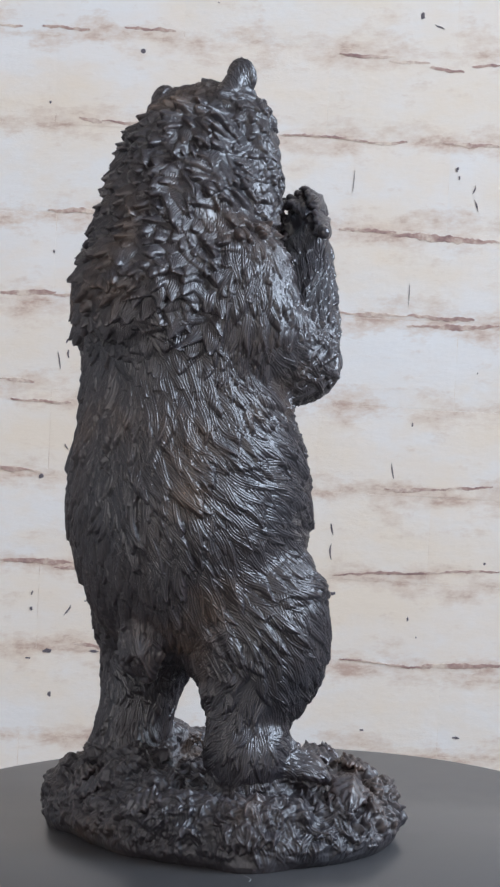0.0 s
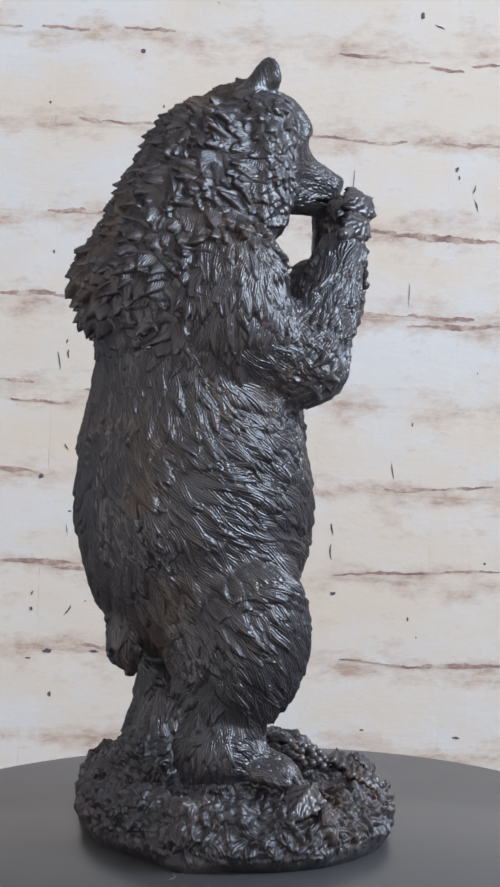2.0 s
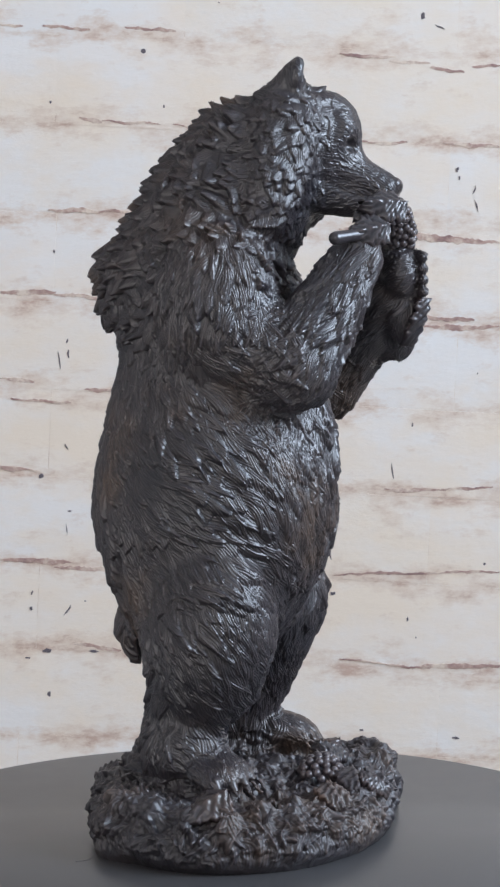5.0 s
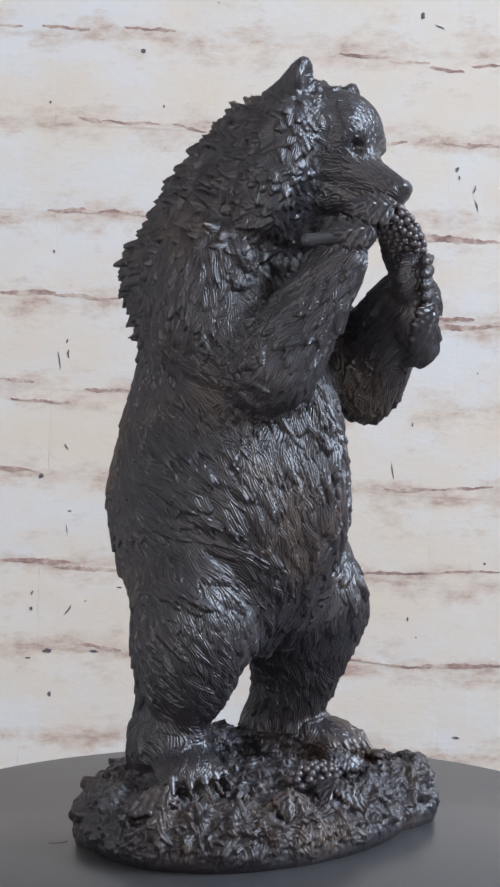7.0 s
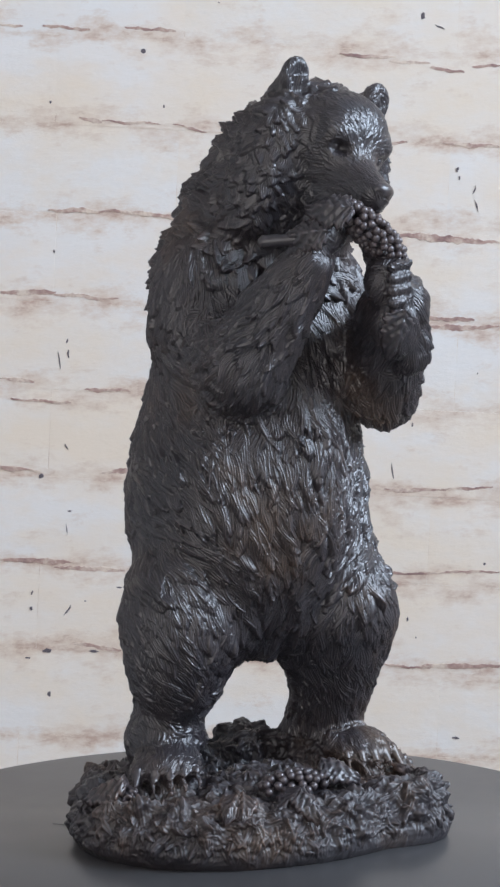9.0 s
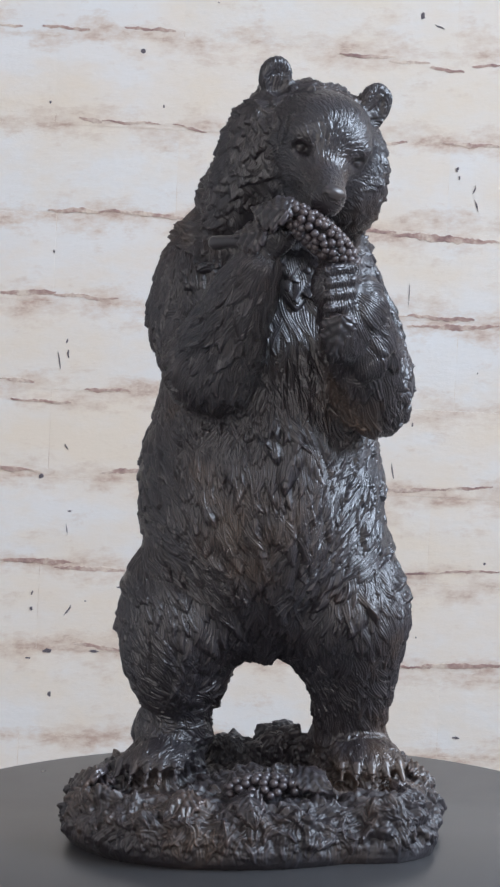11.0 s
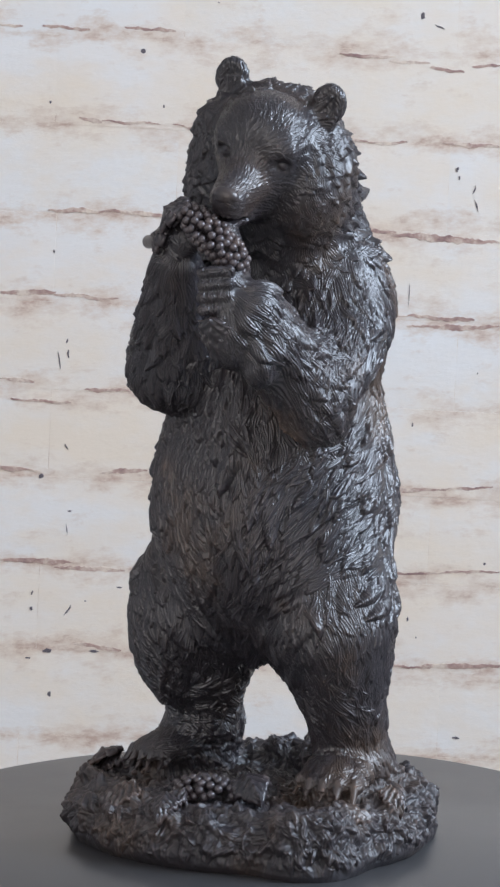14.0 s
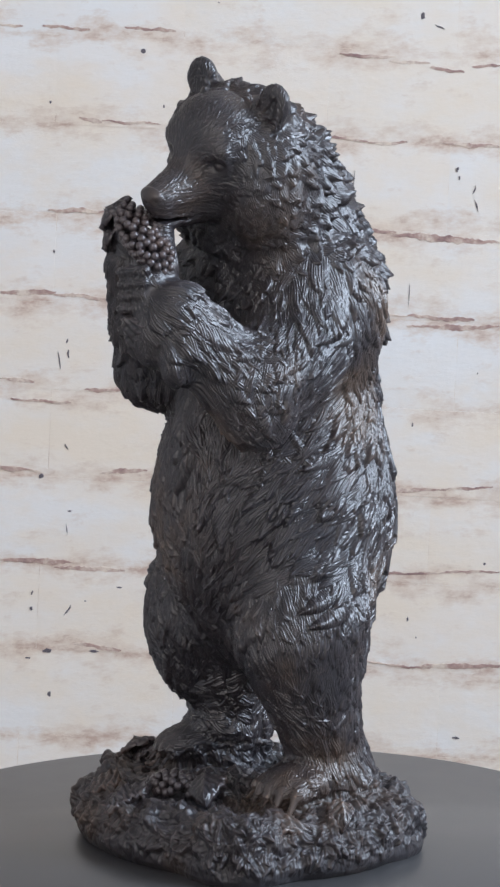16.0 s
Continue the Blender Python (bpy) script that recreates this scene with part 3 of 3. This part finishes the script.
# ---------------------------------------------------------------- lint on the turntable
def make_lint():
    """A short curled grey thread lying on the tabletop."""
    bm = bmesh.new()
    rings, n, r = [], 14, 0.00015
    for i in range(n + 1):
        s = i / n
        c = Vector((0.004 + 0.002 * math.sin(3 * s) + 0.002 * s, -0.082 - 0.010 * s, r))
        rings.append([bm.verts.new(c + Vector((r * math.cos(a), 0, r * math.sin(a)))) for a in (0, 1.571, 3.142, 4.712)])
    for p, q in zip(rings, rings[1:]):
        for k in range(4):
            bm.faces.new((p[k], p[(k + 1) % 4], q[(k + 1) % 4], q[k]))
    bm.faces.new(rings[0])
    bm.faces.new(rings[-1][::-1])
    bmesh.ops.recalc_face_normals(bm, faces=bm.faces)
    ob = finish("lint_thread", bm, LINT, smooth=True)
    ob.matrix_basis = pose(0, 0, TABLE_Z)
    return tagged(ob, "short curled pale grey thread lying on the turntable", "thread")


lint = make_lint()

# ---------------------------------------------------------------- brick wall
COURSE, BRICK_L, JOINT = 0.0728, 0.222, 0.0002
BRICK_ORIGIN = (-0.04, 0.0170)
# open joints: two ends and a width, on the wall's face, in millimetres
UPPER_SEAMS = [
    (-198, 204, -179, 204, 1.0), (-163, 206, -124, 204, 1.7), (-96, 207, -54, 206, 1.4), (80, 195, 126, 193, 1.4), (121, 191, 154, 189, 1.7),
    (154, 187, 182, 184, 1.7), (188, 189, 211, 191, 1.7)]
MIDDLE_SEAMS = [
    (-130, 133, -111, 131, 2.4), (-111, 131, -63, 130, 1.4), (-53, 131, -25, 125, 1.7), (37, 127, 107, 125, 1.7), (107, 124, 139, 126, 1.4),
    (169, 127, 214, 127, 1.7), (-152, 56, -99, 57, 2.1), (-104, 58, -38, 55, 2.1), (87, 52, 134, 52, 2.1), (129, 50, 219, 49, 3.1)]
LOWER_SEAMS = [
    (-189, -14, -143, -12, 2.4), (-145, -13, -91, -15, 1.7), (91, -16, 147, -16, 1.7), (147, -16, 202, -16, 2.1), (147, -24, 223, -22, 2.4),
    (-187, -86, -158, -87, 1.4), (-177, -102, -127, -102, 1.7), (-116, -91, -78, -91, 1.7), (-184, -159, -151, -160, 2.1), (-99, -160, -61, -156, 2.4)]
SHORT_SEAMS = [
    (136, -160, 187, -157, 1.7), (183, -157, 225, -153, 1.4), (-181, -237, -119, -236, 2.4), (-135, -241, -76, -241, 2.1), (98, -234, 168, -229, 1.4),
    (163, -229, 235, -224, 1.7), (106, -305, 182, -308, 1.4), (175, -307, 240, -303, 2.4), (-116, -305, -76, -308, 2.1)]
SEAMS = UPPER_SEAMS + MIDDLE_SEAMS + LOWER_SEAMS + SHORT_SEAMS
# bare chips and cracks: centre, width, height and lean
UPPER_CHIPS = [
    (-80, 189, 5.6, 6.5, 0), (146, 228, 5.1, 9.3, 10), (-154, 144, 2.3, 3.7, 0), (-61, 145, 2.3, 4.2, 0), (-132, -51, 2.3, 6.5, -10),
    (-130, -62, 2.3, 9.3, 10), (181, 106, 2.8, 6.5, -10), (183, 99, 2.3, 5.6, 0), (195, 90, 1.9, 11.2, -20), (198, 77, 1.9, 13.9, 8)]
MIDDLE_CHIPS = [
    (95, -196, 2.3, 16.7, 0), (95, -215, 2.3, 18.6, 4), (142, -144, 1.9, 21.4, 18), (-123, -277, 2.8, 15.8, -18), (-138, -312, 12.1, 5.1, 0),
    (-99, -310, 11.2, 3.3, 0), (-154, -319, 7.4, 2.3, 0), (-135, -349, 4.2, 7.4, 0), (-153, -277, 3.7, 6.0, 10), (-153, -264, 1.9, 6.5, 10)]
LOWER_CHIPS = [
    (-149, -165, 5.6, 5.6, 0), (-124, -193, 5.6, 2.3, 0), (-126, -208, 1.4, 13.9, 0), (222, -218, 2.8, 3.7, 0), (161, -268, 2.3, 5.6, 0),
    (98, -250, 6.5, 4.2, 0), (207, -366, 8.4, 3.3, 0), (160, 220, 12.1, 1.9, -20), (-20, 231, 2.3, 2.3, 0), (169, -283, 1.9, 2.3, 0)]
SHORT_CHIPS = [
    (156, -105, 2.3, 5.6, 0), (207, -60, 1.9, 2.3, 0), (97, 92, 0.9, 23.2, 0), (147, 2, 0.9, 27.9, 0), (-138, -69, 1.4, 23.2, 5),
    (-129, -139, 1.9, 6.5, 10), (-80, -255, 7.4, 1.9, 0), (-146, 22, 2.3, 4.2, 0), (128, -364, 5.6, 2.8, 0), (-108, -268, 2.3, 2.3, 0)]
CHIPS = UPPER_CHIPS + MIDDLE_CHIPS + LOWER_CHIPS + SHORT_CHIPS


def brick_mesh(seed):
    """One brick with worn, uneven edges; its face looks to -y."""
    r = random.Random(seed)
    bm = bmesh.new()
    nx, nz = 10, 4
    L, T = BRICK_L - JOINT, COURSE - JOINT
    front = []
    for j in range(nz + 1):
        for i in range(nx + 1):
            x, z = L * (i / nx - 0.5), T * (j / nz - 0.5)
            edge = i in (0, nx) or j in (0, nz)
            y = 0.0003 if edge else r.uniform(-0.0001, 0.0001)
            if j in (0, nz):
                z += r.uniform(-0.0003, 0.0003)
            if i in (0, nx):
                x += r.uniform(-0.0003, 0.0003)
            front.append(bm.verts.new((x, y, z)))
    for j in range(nz):
        for i in range(nx):
            a = j * (nx + 1) + i
            bm.faces.new((front[a], front[a + 1], front[a + nx + 2], front[a + nx + 1]))
    edges = [e for e in bm.edges if e.is_boundary]
    ext = bmesh.ops.extrude_edge_only(bm, edges=edges)["geom"]
    for v in ext:
        if isinstance(v, bmesh.types.BMVert):
            v.co.y = 0.02
    bmesh.ops.recalc_face_normals(bm, faces=bm.faces)
    me = bpy.data.meshes.new("brick")
    bm.to_mesh(me)
    bm.free()
    me.materials.append(BRICK)
    return me


def seam(x0, z0, x1, z1, wide, seed):
    """A broken open joint: a long, low ridge of crumbled mortar with a ragged outline, proud of the paint."""
    r = random.Random(seed)
    bm = bmesh.new()
    n = max(6, int(abs(x1 - x0) / 2.2))
    rows, drift, thick = [], 0.0, 0.7
    for i in range(n + 1):
        s = i / n
        drift = 0.85 * drift + r.uniform(-0.6, 0.6)
        thick = 0.7 * thick + 0.3 * r.uniform(0.05, 1.35)
        w = 1.35 * wide * (math.sin(math.pi * (0.04 + 0.92 * s)) ** 0.5) * thick * r.uniform(0.85, 1.15)
        x, z = x0 + (x1 - x0) * s, z0 + (z1 - z0) * s + drift
        rows.append([bm.verts.new((x / 1000, y, (z + o) / 1000)) for y, o in ((0.001, -w), (-0.0003, -0.8 * w), (-0.0003, 0.8 * w), (0.001, w))])
    for a, c in zip(rows, rows[1:]):
        for k in range(3):
            bm.faces.new((a[k], c[k], c[k + 1], a[k + 1]))
    bmesh.ops.recalc_face_normals(bm, faces=bm.faces)
    return bm


def chip(x, z, w, h, lean, seed):
    """A small ragged chip or crack with a little depth."""
    r = random.Random(seed)
    bm = bmesh.new()
    n, c, s = 11, math.cos(radians(lean)), math.sin(radians(lean))
    rim, crown = [], []
    for i in range(n):
        a, q = 2 * math.pi * i / n, r.uniform(0.6, 1.15)
        px, pz = 0.42 * w * q * math.cos(a), 0.42 * h * q * math.sin(a)
        if h > 3 * w:
            px += 0.6 * w * math.sin(3.2 * pz / h + seed)
        px, pz = px * c - pz * s, px * s + pz * c
        rim.append(bm.verts.new(((x + px) / 1000, 0.001, (z + pz) / 1000)))
        crown.append(bm.verts.new(((x + 0.85 * px) / 1000, -0.0004, (z + 0.85 * pz) / 1000)))
    bm.faces.new(crown)
    for i in range(n):
        bm.faces.new((rim[i], rim[(i + 1) % n], crown[(i + 1) % n], crown[i]))
    bmesh.ops.recalc_face_normals(bm, faces=bm.faces)
    return bm


def make_brick_wall():
    bm = bmesh.new()
    box(bm, -2.3, 2.3, 0.0005, 0.2, -1.3, 2.4)
    wall = tagged(finish("wall_north", bm, MORTAR), "whitewashed brick wall with worn reddish joints", "brick wall", kind="structure")
    wall.matrix_basis = Matrix.Translation((0, WALL_Y, 1.0)) @ pose(0, 0, 0, 0, 0, -3) @ pose(0, 0, 0, 0, 3.3, 0)
    shapes = [brick_mesh(k) for k in range(9)]
    r = random.Random(3)
    for row in range(-12, 13):
        shift = (0.5 if row % 2 else 0.0) + r.uniform(-0.06, 0.06)
        for col in range(-5, 6):
            ob = new("brick", r.choice(shapes))
            ob.parent = wall
            ob.matrix_basis = pose((col + shift) * BRICK_L + BRICK_ORIGIN[0], r.uniform(-0.0002, 0.0002), row * COURSE + BRICK_ORIGIN[1], 0, 0, 0)
    for k, row in enumerate(SEAMS):
        part("open_joint", seam(*row, k), SEAM, wall)
    for k, row in enumerate(CHIPS):
        part("paint_chip", chip(*row, k), CHIP, wall)
    return wall


brick_wall = make_brick_wall()


# ---------------------------------------------------------------- what turns
def motions():
    walk(turntable, [(t, pose(0, 0, TABLE_Z, 0, 0, a)) for t, a in SPIN])
    walk(lint, [(t, pose(0, 0, TABLE_Z, 0, 0, a)) for t, a in SPIN])
    walk(bear, [(t, pose(0, 0, TABLE_Z, 0, 0, 45.6 + a)) for t, a in SPIN])


motions()
